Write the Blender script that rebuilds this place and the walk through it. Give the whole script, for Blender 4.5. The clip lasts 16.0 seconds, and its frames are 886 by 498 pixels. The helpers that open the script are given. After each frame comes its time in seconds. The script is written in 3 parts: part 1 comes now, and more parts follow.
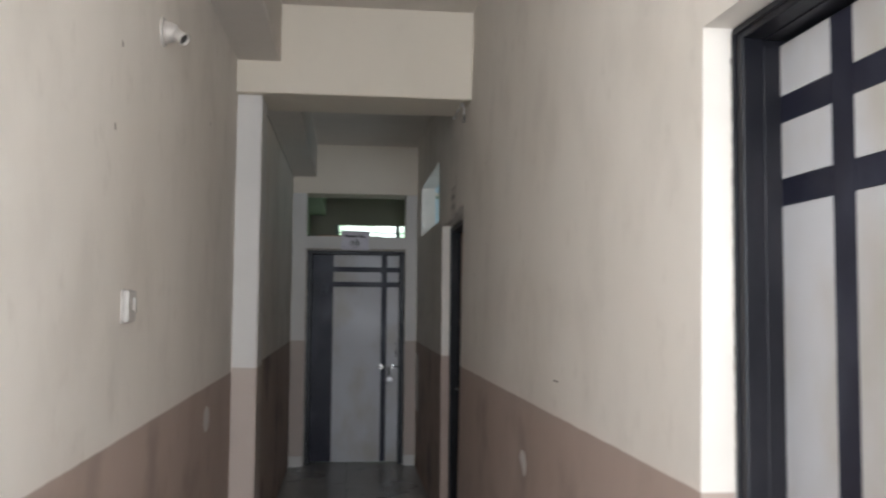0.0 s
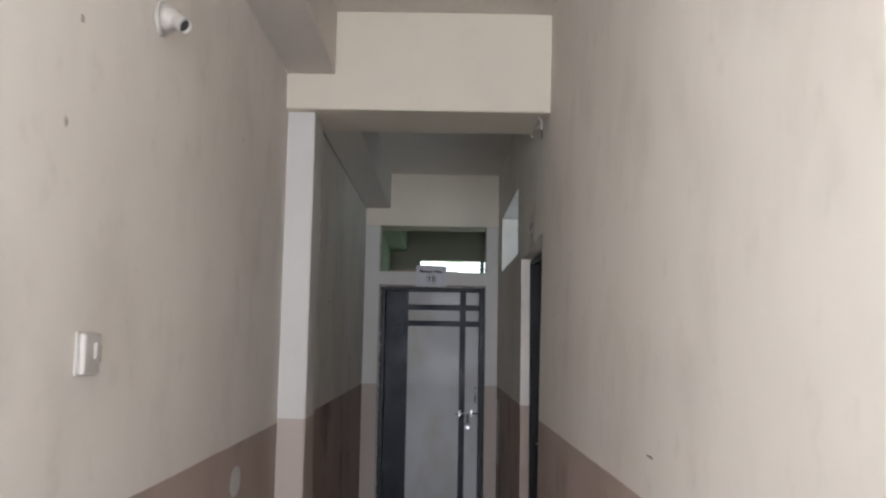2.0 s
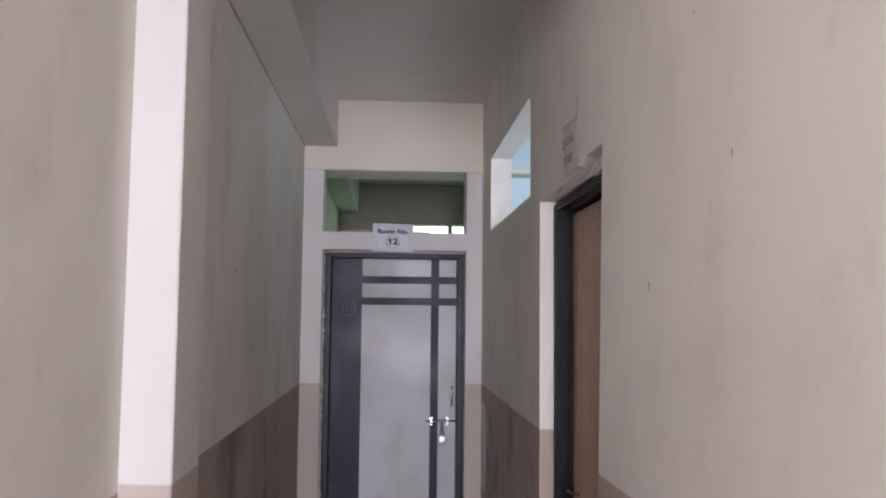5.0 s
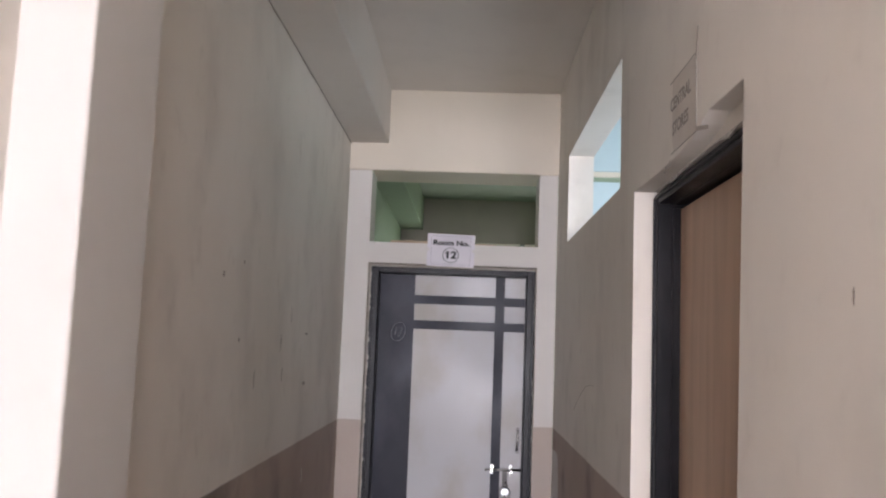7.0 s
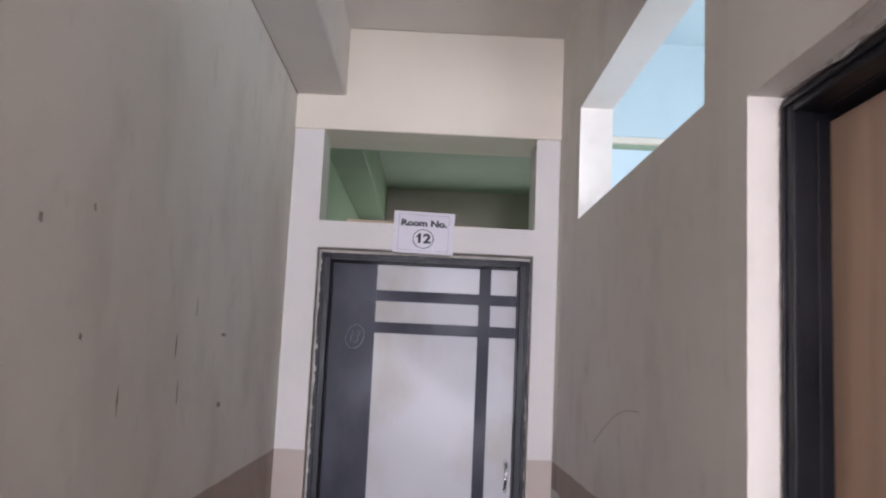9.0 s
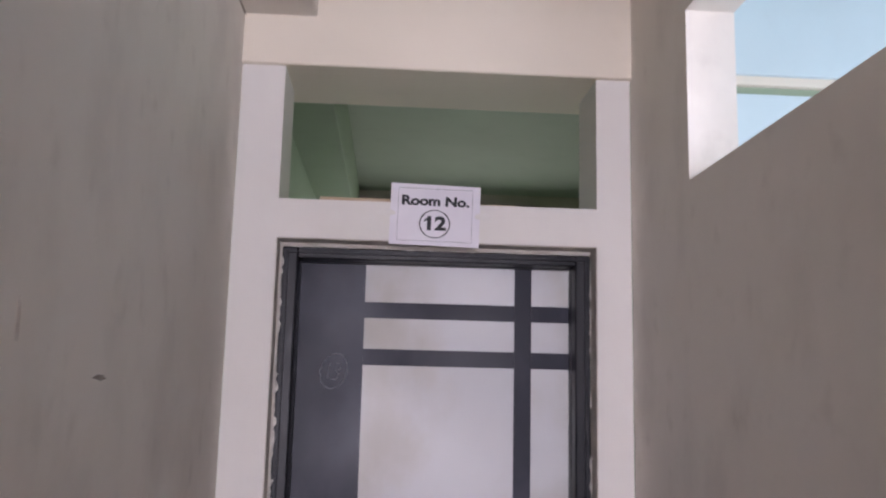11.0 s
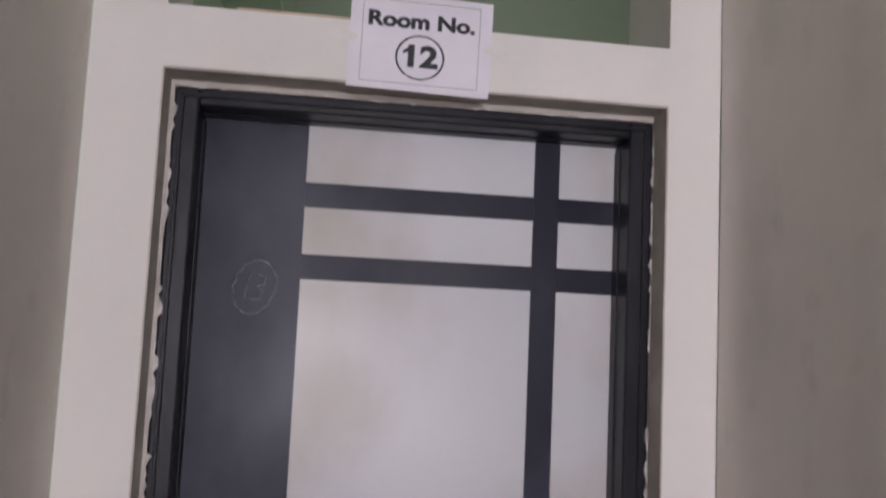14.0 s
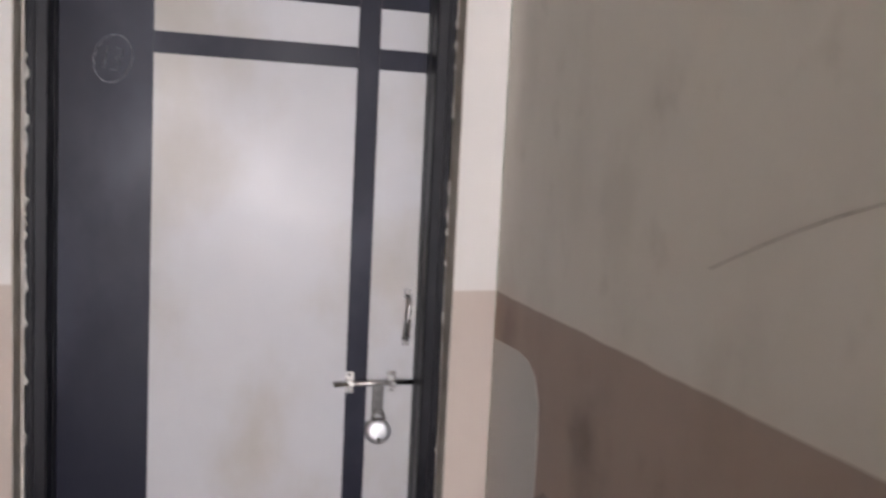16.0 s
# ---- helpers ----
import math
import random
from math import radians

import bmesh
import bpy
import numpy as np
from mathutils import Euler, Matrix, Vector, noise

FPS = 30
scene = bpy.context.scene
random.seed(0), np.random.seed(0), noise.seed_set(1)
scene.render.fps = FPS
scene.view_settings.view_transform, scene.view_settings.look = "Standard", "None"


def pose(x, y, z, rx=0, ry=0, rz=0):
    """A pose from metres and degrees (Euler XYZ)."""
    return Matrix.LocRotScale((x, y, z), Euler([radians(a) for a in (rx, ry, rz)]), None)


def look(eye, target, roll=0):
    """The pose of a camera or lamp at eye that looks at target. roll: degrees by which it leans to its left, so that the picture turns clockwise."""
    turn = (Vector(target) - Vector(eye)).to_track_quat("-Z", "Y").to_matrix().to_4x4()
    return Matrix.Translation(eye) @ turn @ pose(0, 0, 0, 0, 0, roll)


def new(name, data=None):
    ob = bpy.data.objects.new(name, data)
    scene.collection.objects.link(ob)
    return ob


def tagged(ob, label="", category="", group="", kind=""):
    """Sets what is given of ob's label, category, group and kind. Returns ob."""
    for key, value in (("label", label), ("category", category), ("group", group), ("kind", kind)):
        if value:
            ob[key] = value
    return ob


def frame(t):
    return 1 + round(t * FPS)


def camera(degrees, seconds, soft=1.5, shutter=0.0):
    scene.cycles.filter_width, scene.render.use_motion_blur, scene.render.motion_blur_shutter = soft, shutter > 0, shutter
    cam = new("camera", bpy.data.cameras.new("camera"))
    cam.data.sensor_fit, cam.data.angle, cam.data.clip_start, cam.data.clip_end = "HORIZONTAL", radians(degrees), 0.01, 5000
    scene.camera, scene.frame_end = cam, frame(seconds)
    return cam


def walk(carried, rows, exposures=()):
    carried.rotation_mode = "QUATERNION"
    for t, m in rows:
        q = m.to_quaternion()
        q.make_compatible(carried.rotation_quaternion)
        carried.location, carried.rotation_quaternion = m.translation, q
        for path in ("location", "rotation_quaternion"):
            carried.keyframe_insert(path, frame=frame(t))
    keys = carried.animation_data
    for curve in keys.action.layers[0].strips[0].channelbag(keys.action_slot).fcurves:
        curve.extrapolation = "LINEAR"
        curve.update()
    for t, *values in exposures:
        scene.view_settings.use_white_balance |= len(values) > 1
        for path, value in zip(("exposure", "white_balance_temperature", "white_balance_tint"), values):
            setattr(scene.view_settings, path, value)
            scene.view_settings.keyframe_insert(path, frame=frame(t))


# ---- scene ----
PATH = [
    (0, (-0.679, -8.445, 1.597), (-0.458, -6.461, 1.722), 0.5),
    (0.5, (-0.638, -8.252, 1.609), (-0.583, -6.256, 1.727), -0.9),
    (1, (-0.573, -8.02, 1.609), (-0.598, -6.026, 1.749), 0.25),
    (1.5, (-0.51, -7.915, 1.644), (-0.573, -5.924, 1.824), -0.5),
    (2, (-0.51, -7.81, 1.624), (-0.51, -5.821, 1.835), 1.0),
    (2.5, (-0.57, -7.099, 1.673), (-0.532, -5.109, 1.877), 0.8),
    (3, (-0.618, -6.713, 1.703), (-0.565, -4.723, 1.899), -1.0),
    (3.5, (-0.628, -6.521, 1.681), (-0.55, -4.529, 1.843), -0.9),
    (6, (-0.576, -5.33, 1.662), (-0.479, -3.338, 1.819), 1.6),
    (6.5, (-0.552, -5.13, 1.65), (-0.598, -3.141, 1.85), 1.1),
    (7, (-0.497, -4.912, 1.666), (-0.563, -2.925, 1.885), 2.2),
    (7.5, (-0.471, -4.686, 1.658), (-0.53, -2.695, 1.839), 2.2),
    (8, (-0.511, -4.409, 1.647), (-0.532, -2.425, 1.897), 3.7),
    (8.5, (-0.545, -4.1, 1.652), (-0.494, -2.109, 1.836), 2.8),
    (9, (-0.573, -3.83, 1.642), (-0.547, -1.846, 1.895), 2.6),
    (11.5, (-0.769, -2.242, 1.685), (-0.597, -0.275, 2.006), 1.3),
    (12, (-0.778, -1.962, 1.666), (-0.539, -0.002, 1.981), 2.1),
    (12.5, (-0.788, -1.747, 1.672), (-0.476, 0.198, 2.016), 3.3),
    (13, (-0.795, -1.6, 1.675), (-0.449, 0.354, 1.929), 2.1),
    (13.5, (-0.774, -1.562, 1.664), (-0.527, 0.407, 1.913), 2.2),
    (14, (-0.754, -1.593, 1.645), (-0.505, 0.381, 1.843), 2.6),
    (14.5, (-0.799, -1.629, 1.591), (-0.407, 0.332, 1.643), 1.1),
    (15, (-0.692, -1.717, 1.527), (-0.37, 0.257, 1.558), 0.4),
    (15.5, (-0.717, -1.849, 1.535), (-0.318, 0.109, 1.446), 1.2),
    (16, (-0.65, -1.972, 1.505), (-0.154, -0.043, 1.317), 2.8),
]
cam = camera(55.0, 16.0, soft=2.1, shutter=0.5)
EXPOSURES = [(0, -0.05, 5950, 7), (1, 0.05, 5900, 9), (2, 0.3, 5900, 9), (3, 0.82, 5750, 15), (3.5, 0.98, 5750, 16), (6, 1.3, 6050, 19), (7.5, 1.7, 6250, 17), (8, 1.86, 6200, 18), (9, 1.76, 5950, 20), (11.5, 1.66, 6150, 26), (13.5, 1.64, 6150, 23), (14.5, 1.74, 6350, 19), (16, 2.0, 6400, 16)]
ENTRANCE_W, UNSEEN_BAY_W, SIDE_W, ROOM_W = 195, 270, 14, 3.2
walk(cam, [(t, look(eye, aim, lean)) for t, eye, aim, lean in PATH], EXPOSURES)

# ---- world, sun, large lights ----
world = bpy.data.worlds.new("world")
scene.world = world
world.use_nodes = True
wn, wl = world.node_tree.nodes, world.node_tree.links
sky = wn.new("ShaderNodeTexSky")
sky.sky_type, sky.sun_disc = "NISHITA", False
sky.sun_elevation, sky.sun_rotation = radians(50), radians(150)
wl.new(sky.outputs[0], wn["Background"].inputs[0])
wn["Background"].inputs[1].default_value = 0.1

sun_data = bpy.data.lights.new("sun", "SUN")
sun_data.energy, sun_data.angle, sun_data.color = 1.5, radians(10), (1.0, 0.95, 0.88)
sun = new("sun", sun_data)
sun.matrix_basis = pose(0, 0, 20, 40, 0, 30)


def sky_lamp(name, eye, target, width, height, watts, colour):
    """Daylight that enters by an opening of that size."""
    data = bpy.data.lights.new(name, "AREA")
    data.shape, data.size, data.size_y = "RECTANGLE", width, height
    data.energy, data.color = watts, colour
    ob = new(name, data)
    ob.matrix_basis = look(eye, target)
    return ob


sky_lamp("daylight_entrance", (-0.64, -14.4, 1.55), (-0.64, 0, 1.55), 1.1, 2.7, ENTRANCE_W, (0.97, 0.97, 1.0))
# Both bays are out of view, added to throw cross light on the walls.
sky_lamp("daylight_unseen_bay_left", (-1.45, -10.75, 1.6), (0.2, -10.75, 1.6), 2.9, 2.6, UNSEEN_BAY_W, (0.95, 0.97, 1.0))
sky_lamp("daylight_unseen_bay_right", (0.36, -10.75, 1.6), (-1.2, -10.75, 1.6), 2.9, 2.6, UNSEEN_BAY_W, (0.95, 0.97, 1.0))
# Lamp in an unseen opening, added to brighten the side space.
sky_lamp("daylight_added_side_opening", (1.5, -2.15, 1.5), (1.5, 0, 1.9), 1.5, 1.2, SIDE_W, (0.92, 0.98, 1.0))
sky_lamp("daylight_room_window", (-0.1, 3.72, 1.8), (-0.5, 0, 1.6), 1.4, 1.3, ROOM_W, (0.95, 1.0, 0.9))


# ---- materials ----
def material(name, rough=0.7, metal=0.0):
    m = bpy.data.materials.new(name)
    m.use_nodes = True
    b = m.node_tree.nodes["Principled BSDF"]
    b.inputs["Roughness"].default_value, b.inputs["Metallic"].default_value = rough, metal
    return m, m.node_tree.nodes, m.node_tree.links, b


def noise_node(n, l, scale, detail, stretch=(1, 1, 1)):
    geo, mp, tex = n.new("ShaderNodeNewGeometry"), n.new("ShaderNodeMapping"), n.new("ShaderNodeTexNoise")
    mp.inputs["Scale"].default_value = stretch
    l.new(geo.outputs["Position"], mp.inputs[0])
    l.new(mp.outputs[0], tex.inputs["Vector"])
    tex.inputs["Scale"].default_value, tex.inputs["Detail"].default_value = scale, detail
    return tex.outputs[0]


def ramp(n, l, value, low, high, a=(0, 0, 0, 1), b=(1, 1, 1, 1)):
    r = n.new("ShaderNodeValToRGB")
    r.color_ramp.elements[0].position, r.color_ramp.elements[1].position = low, high
    r.color_ramp.elements[0].color, r.color_ramp.elements[1].color = a, b
    r.color_ramp.interpolation = "EASE"
    l.new(value, r.inputs[0])
    return r.outputs[0]


def mix(n, l, fac, a, b, blend="MIX"):
    m = n.new("ShaderNodeMix")
    m.data_type, m.blend_type = "RGBA", blend
    for socket, v in ((m.inputs[0], fac), (m.inputs[6], a), (m.inputs[7], b)):
        if isinstance(v, (int, float)):
            socket.default_value = v
        elif isinstance(v, tuple):
            socket.default_value = (*v, 1)
        else:
            l.new(v, socket)
    return m.outputs[2]


def bump(n, l, bsdf, height, strength, distance=0.01):
    b = n.new("ShaderNodeBump")
    b.inputs["Strength"].default_value, b.inputs["Distance"].default_value = strength, distance
    l.new(height, b.inputs["Height"])
    l.new(b.outputs[0], bsdf.inputs["Normal"])


def plaster(name, upper, lower=None, edge=1.212, dirt=1.0):
    """Distempered plaster, stained and rubbed; with lower, a painted dado up to the height edge."""
    m, n, l, b = material(name, 0.75)
    broad = ramp(n, l, noise_node(n, l, 0.9, 5, (1, 1, 0.8)), 0.40, 0.70)
    streak = ramp(n, l, noise_node(n, l, 3.6, 7, (1.1, 1.1, 0.8)), 0.47, 0.72)
    speck = ramp(n, l, noise_node(n, l, 11, 6, (1, 1, 0.75)), 0.58, 0.78)
    fine = noise_node(n, l, 60, 4)
    c = upper
    if lower:
        grime = ramp(n, l, noise_node(n, l, 2.3, 6, (1, 1, 0.9)), 0.50, 0.74)
        lower = mix(n, l, grime, lower, tuple(v * (1 - 0.52 * min(1.0, dirt - 0.5)) if dirt > 0.5 else v for v in lower))
        geo, sep = n.new("ShaderNodeNewGeometry"), n.new("ShaderNodeSeparateXYZ")
        l.new(geo.outputs["Position"], sep.inputs[0])
        wob, add, step = n.new("ShaderNodeMath"), n.new("ShaderNodeMath"), n.new("ShaderNodeMapRange")
        wob.operation, add.operation = "MULTIPLY_ADD", "SUBTRACT"
        l.new(noise_node(n, l, 7, 3), wob.inputs[0])
        wob.inputs[1].default_value, wob.inputs[2].default_value = 0.008, -0.004
        l.new(sep.outputs[2], add.inputs[0])
        l.new(wob.outputs[0], add.inputs[1])
        l.new(add.outputs[0], step.inputs[0])
        step.inputs[1].default_value, step.inputs[2].default_value = edge - 0.003, edge + 0.003
        c = mix(n, l, step.outputs[0], lower, upper)
    dark = n.new("ShaderNodeMath")
    dark.operation, dark.inputs[1].default_value = "MULTIPLY", 0.22 * dirt
    l.new(broad, dark.inputs[0])
    c = mix(n, l, dark.outputs[0], c, (0.60, 0.56, 0.50), "MULTIPLY")
    dark2 = n.new("ShaderNodeMath")
    dark2.operation, dark2.inputs[1].default_value = "MULTIPLY", 0.15 * dirt
    l.new(streak, dark2.inputs[0])
    c = mix(n, l, dark2.outputs[0], c, (0.55, 0.52, 0.50), "MULTIPLY")
    dark3 = n.new("ShaderNodeMath")
    dark3.operation, dark3.inputs[1].default_value = "MULTIPLY", 0.13 * dirt
    l.new(speck, dark3.inputs[0])
    c = mix(n, l, dark3.outputs[0], c, (0.45, 0.40, 0.35), "MULTIPLY")
    l.new(c, b.inputs["Base Color"])
    swell = n.new("ShaderNodeMath")
    swell.operation, swell.inputs[1].default_value = "MULTIPLY_ADD", 0.10
    l.new(fine, swell.inputs[0])
    l.new(noise_node(n, l, 5, 3), swell.inputs[2])
    bump(n, l, b, swell.outputs[0], 0.30, 0.012)
    return m


def surface(name, colour, other, rough, scale=8, stretch=(1, 1, 1), metal=0.0, relief=0.05, spread=(0.35, 0.7), shine=0.5, swing=0.1):
    m, n, l, b = material(name, rough, metal)
    b.inputs["Specular IOR Level"].default_value = shine
    v = noise_node(n, l, scale, 5, stretch)
    l.new(mix(n, l, ramp(n, l, v, *spread), colour, other), b.inputs["Base Color"])
    r = n.new("ShaderNodeMapRange")
    l.new(noise_node(n, l, scale * 0.6, 3), r.inputs[0])
    r.inputs[1].default_value, r.inputs[2].default_value = 0.1, 0.9
    r.inputs[3].default_value, r.inputs[4].default_value = max(0.05, rough - swing), min(1, rough + swing)
    l.new(r.outputs[0], b.inputs["Roughness"])
    bump(n, l, b, noise_node(n, l, scale * 8, 3, stretch), relief, 0.003)
    return m


CREAM = (0.82, 0.765, 0.695)
M_WALL = plaster("cream_plaster_over_tan_dado", CREAM, (0.47, 0.37, 0.315))
M_WALL_R = plaster("dirty_cream_plaster_over_tan_dado", CREAM, (0.47, 0.37, 0.315), dirt=1.5)
M_WALL_L = plaster("cream_plaster_over_low_tan_dado", CREAM, (0.47, 0.37, 0.315), 1.190)
M_BEAM = plaster("cream_plaster", (0.79, 0.715, 0.60), None, dirt=0.4)
M_CEIL = plaster("ceiling_plaster", (0.72, 0.665, 0.60), None, dirt=0.5)
M_TRIM = plaster("white_distemper", (0.73, 0.70, 0.665), (0.53, 0.45, 0.395), dirt=0.35)
M_GREEN = plaster("green_distemper", (0.34, 0.42, 0.30), None, dirt=0.7)
M_GREENCEIL = plaster("pale_green_ceiling", (0.40, 0.45, 0.37), None, dirt=0.7)
M_ROOMWALL = plaster("grey_tan_room_plaster", (0.46, 0.41, 0.35), None, dirt=0.7)
M_BLUE = plaster("pale_blue_distemper", (0.60, 0.71, 0.74), None, dirt=0.4)
M_REVEAL = surface("grey_brown_cement", (0.46, 0.42, 0.37), (0.56, 0.52, 0.47), 0.9, 14)
M_PATCH = plaster("pale_whitewash", (0.68, 0.655, 0.62), None, dirt=0.5)
M_CHIP = surface("chipped_white_plaster", (0.66, 0.63, 0.58), (0.38, 0.34, 0.31), 0.9, 40, relief=0.4)
M_FLOOR = surface("polished_grey_stone", (0.25, 0.245, 0.24), (0.33, 0.325, 0.31), 0.30, 2.2, relief=0.0, spread=(0.2, 0.8))
M_JOINT = surface("dark_joint", (0.05, 0.05, 0.05), (0.08, 0.08, 0.08), 0.8)
# The paler bluish clouds put the laminate's hazy sheen into its colour.
M_DARK = surface("hazed_dark_slate_laminate", (0.013, 0.0135, 0.025), (0.042, 0.044, 0.064), 0.38, 3.5, (1, 1, 0.7), relief=0.03, shine=0.15, spread=(0.42, 0.75), swing=0.2)
M_LIGHT = surface("pale_grey_laminate", (0.51, 0.51, 0.53), (0.42, 0.39, 0.35), 0.44, 3.2, (1.2, 1.2, 0.8), relief=0.02, spread=(0.38, 0.74), swing=0.24)
M_FRAME = surface("black_gloss_paint", (0.008, 0.008, 0.011), (0.020, 0.019, 0.023), 0.36, 9, (1, 1, 0.4), relief=0.15, shine=0.22)
M_WOOD = surface("tan_veneer", (0.60, 0.41, 0.285), (0.50, 0.335, 0.23), 0.5, 5, (3, 3, 0.25), relief=0.04)
M_STEEL = surface("scratched_steel", (0.55, 0.54, 0.52), (0.40, 0.39, 0.38), 0.28, 30, metal=1.0)
M_OLDSTEEL = surface("dull_steel", (0.28, 0.27, 0.26), (0.16, 0.15, 0.15), 0.45, 40, metal=1.0)
M_LOCK = surface("brushed_pale_steel", (0.78, 0.78, 0.80), (0.62, 0.62, 0.64), 0.45, 30, metal=1.0)
M_HASP = surface("blackened_steel", (0.10, 0.095, 0.09), (0.17, 0.16, 0.15), 0.45, 40)
M_WHITE = surface("aged_white_plastic", (0.56, 0.53, 0.49), (0.46, 0.42, 0.38), 0.4, 12)
M_HOLE = surface("dark_socket", (0.03, 0.028, 0.026), (0.05, 0.045, 0.04), 0.6)
M_PAPER = surface("white_paper", (0.78, 0.75, 0.80), (0.72, 0.69, 0.75), 0.8, 6, relief=0.02)
M_OLDPAPER = surface("sun_browned_paper", (0.66, 0.60, 0.54), (0.60, 0.54, 0.48), 0.85, 9)
M_INK = surface("black_ink", (0.025, 0.025, 0.03), (0.04, 0.04, 0.045), 0.8)
M_GREYINK = surface("faded_grey_ink", (0.24, 0.21, 0.19), (0.36, 0.32, 0.28), 0.9)
M_TAPE = surface("glossy_clear_tape", (0.74, 0.71, 0.68), (0.79, 0.76, 0.73), 0.12, 30, relief=0.3)
M_OLDTAPE = surface("grimy_tape", (0.36, 0.31, 0.27), (0.46, 0.40, 0.35), 0.6, 20)
M_CHALK = surface("rubbed_chalk", (0.24, 0.24, 0.27), (0.12, 0.12, 0.14), 0.95, 60)
M_SCUFF_SHADE = surface("brown_scuff_and_gap_shade", (0.29, 0.24, 0.20), (0.42, 0.36, 0.31), 0.9, 25)
M_STICK = surface("raw_pine", (0.52, 0.40, 0.28), (0.44, 0.32, 0.21), 0.7, 9, (1, 8, 8))
M_WIRE = surface("white_cable", (0.55, 0.50, 0.44), (0.62, 0.57, 0.50), 0.5)
M_GROUND = surface("dusty_ground", (0.30, 0.25, 0.19), (0.22, 0.18, 0.13), 0.95, 2)
M_BAR = surface("painted_iron_bar", (0.22, 0.30, 0.26), (0.30, 0.38, 0.33), 0.5)

m_far, n_, l_, b_ = material("bright_foliage_distance", 0.9)
em = n_.new("ShaderNodeEmission")
l_.new(mix(n_, l_, ramp(n_, l_, noise_node(n_, l_, 1.6, 6), 0.40, 0.62), (0.35, 0.55, 0.30), (0.95, 1.0, 0.92)), em.inputs[0])
em.inputs[1].default_value = 2.2
l_.new(em.outputs[0], n_["Material Output"].inputs[0])


# ---- mesh helpers ----
def add_box(bm, a, b, bevel=0.0):
    made = bmesh.ops.create_cube(bm, size=1)["verts"]
    for v in made:
        v.co = [a[i] + (b[i] - a[i]) * (v.co[i] + 0.5) for i in range(3)]
    if bevel:
        edges = list({e for v in made for e in v.link_edges})
        bmesh.ops.bevel(bm, geom=edges, offset=bevel, segments=2, affect="EDGES", profile=0.5)
    return bm


def boxes(*pairs, bevel=0.0):
    bm = bmesh.new()
    for a, b in pairs:
        add_box(bm, [min(p, q) for p, q in zip(a, b)], [max(p, q) for p, q in zip(a, b)], bevel)
    return bm


def part(name, bm, mat, parent=None, label="", smooth=False):
    me = bpy.data.meshes.new(name)
    bm.to_mesh(me)
    bm.free()
    if smooth:
        for p in me.polygons:
            p.use_smooth = True
    me.materials.append(mat)
    ob = new(name, me)
    ob.parent = parent
    return tagged(ob, label)


def lean(y, z):
    """How far the old front stretch of the right-hand wall lies out of true."""
    return min(1.0, max(0.0, -2.32 - y)) * 0.016 * (z - 0.8) + 0.012 * max(0.0, -3.3 - y)


def leaning(bm):
    for v in bm.verts:
        if v.co.x < 0.2:
            v.co.x += lean(v.co.y, v.co.z)
    return bm


def structure(name, bm, mat, label, category):
    return tagged(part(name, bm, mat), label, category, kind="structure")


def lathe(profile, m=None, n=24):
    """Rings (radius, height) turned round z, then posed by m."""
    bm = bmesh.new()
    rings = [[bm.verts.new((r * math.cos(2 * math.pi * k / n), r * math.sin(2 * math.pi * k / n), h)) for k in range(n)] for r, h in profile]
    for p, q in zip(rings, rings[1:]):
        for k in range(n):
            bm.faces.new((p[k], p[(k + 1) % n], q[(k + 1) % n], q[k]))
    bm.faces.new(rings[0][::-1])
    bm.faces.new(rings[-1])
    bmesh.ops.recalc_face_normals(bm, faces=bm.faces)
    if m:
        bm.transform(m)
    return bm


def tube(points, radius, n=8):
    bm = bmesh.new()
    pts = [Vector(p) for p in points]
    rings = []
    for i, p in enumerate(pts):
        d = (pts[min(i + 1, len(pts) - 1)] - pts[max(i - 1, 0)]).normalized()
        u = d.orthogonal().normalized() if abs(d.x) > 0.9 or abs(d.y) > 0.9 else d.cross(Vector((1, 0, 0))).normalized()
        w = d.cross(u)
        rings.append([bm.verts.new(p + radius * (math.cos(2 * math.pi * k / n) * u + math.sin(2 * math.pi * k / n) * w)) for k in range(n)])
    for p, q in zip(rings, rings[1:]):
        for k in range(n):
            bm.faces.new((p[k], p[(k + 1) % n], q[(k + 1) % n], q[k]))
    bm.faces.new(rings[0][::-1])
    bm.faces.new(rings[-1])
    bmesh.ops.recalc_face_normals(bm, faces=bm.faces)
    return bm


def plate(outline, depth, m):
    """A flat outline in its own x, z plane, depth thick towards -y, posed by m."""
    bm = bmesh.new()
    front = [bm.verts.new((x, -depth, z)) for x, z in outline]
    back = [bm.verts.new((x, 0, z)) for x, z in outline]
    bm.faces.new(front)
    bm.faces.new(back[::-1])
    for k in range(len(front)):
        j = (k + 1) % len(front)
        bm.faces.new((front[k], back[k], back[j], front[j]))
    bmesh.ops.recalc_face_normals(bm, faces=bm.faces)
    bm.transform(m)
    return bm


def ragged(length, width, seed, step=0.013):
    """The outline of a broken strip, along its own z."""
    rnd = random.Random(seed)
    count = max(3, int(length / step))
    side = [(width * rnd.choice((0.06, 0.06, 0.1, 0.12, 0.2, 0.35, 0.7, 1.0)) * rnd.uniform(0.6, 1.2), length * min(1.0, (k + rnd.uniform(-0.35, 0.35) * (0 < k < count)) / count)) for k in range(count + 1)]
    return [(0, 0)] + side + [(0, length)]


def blob(rx, rz, seed, n=22, rough=0.12):
    rnd = random.Random(seed)
    return [(rx * (1 + rnd.uniform(-rough, rough)) * math.cos(2 * math.pi * k / n), rz * (1 + rnd.uniform(-rough, rough)) * math.sin(2 * math.pi * k / n)) for k in range(n)]


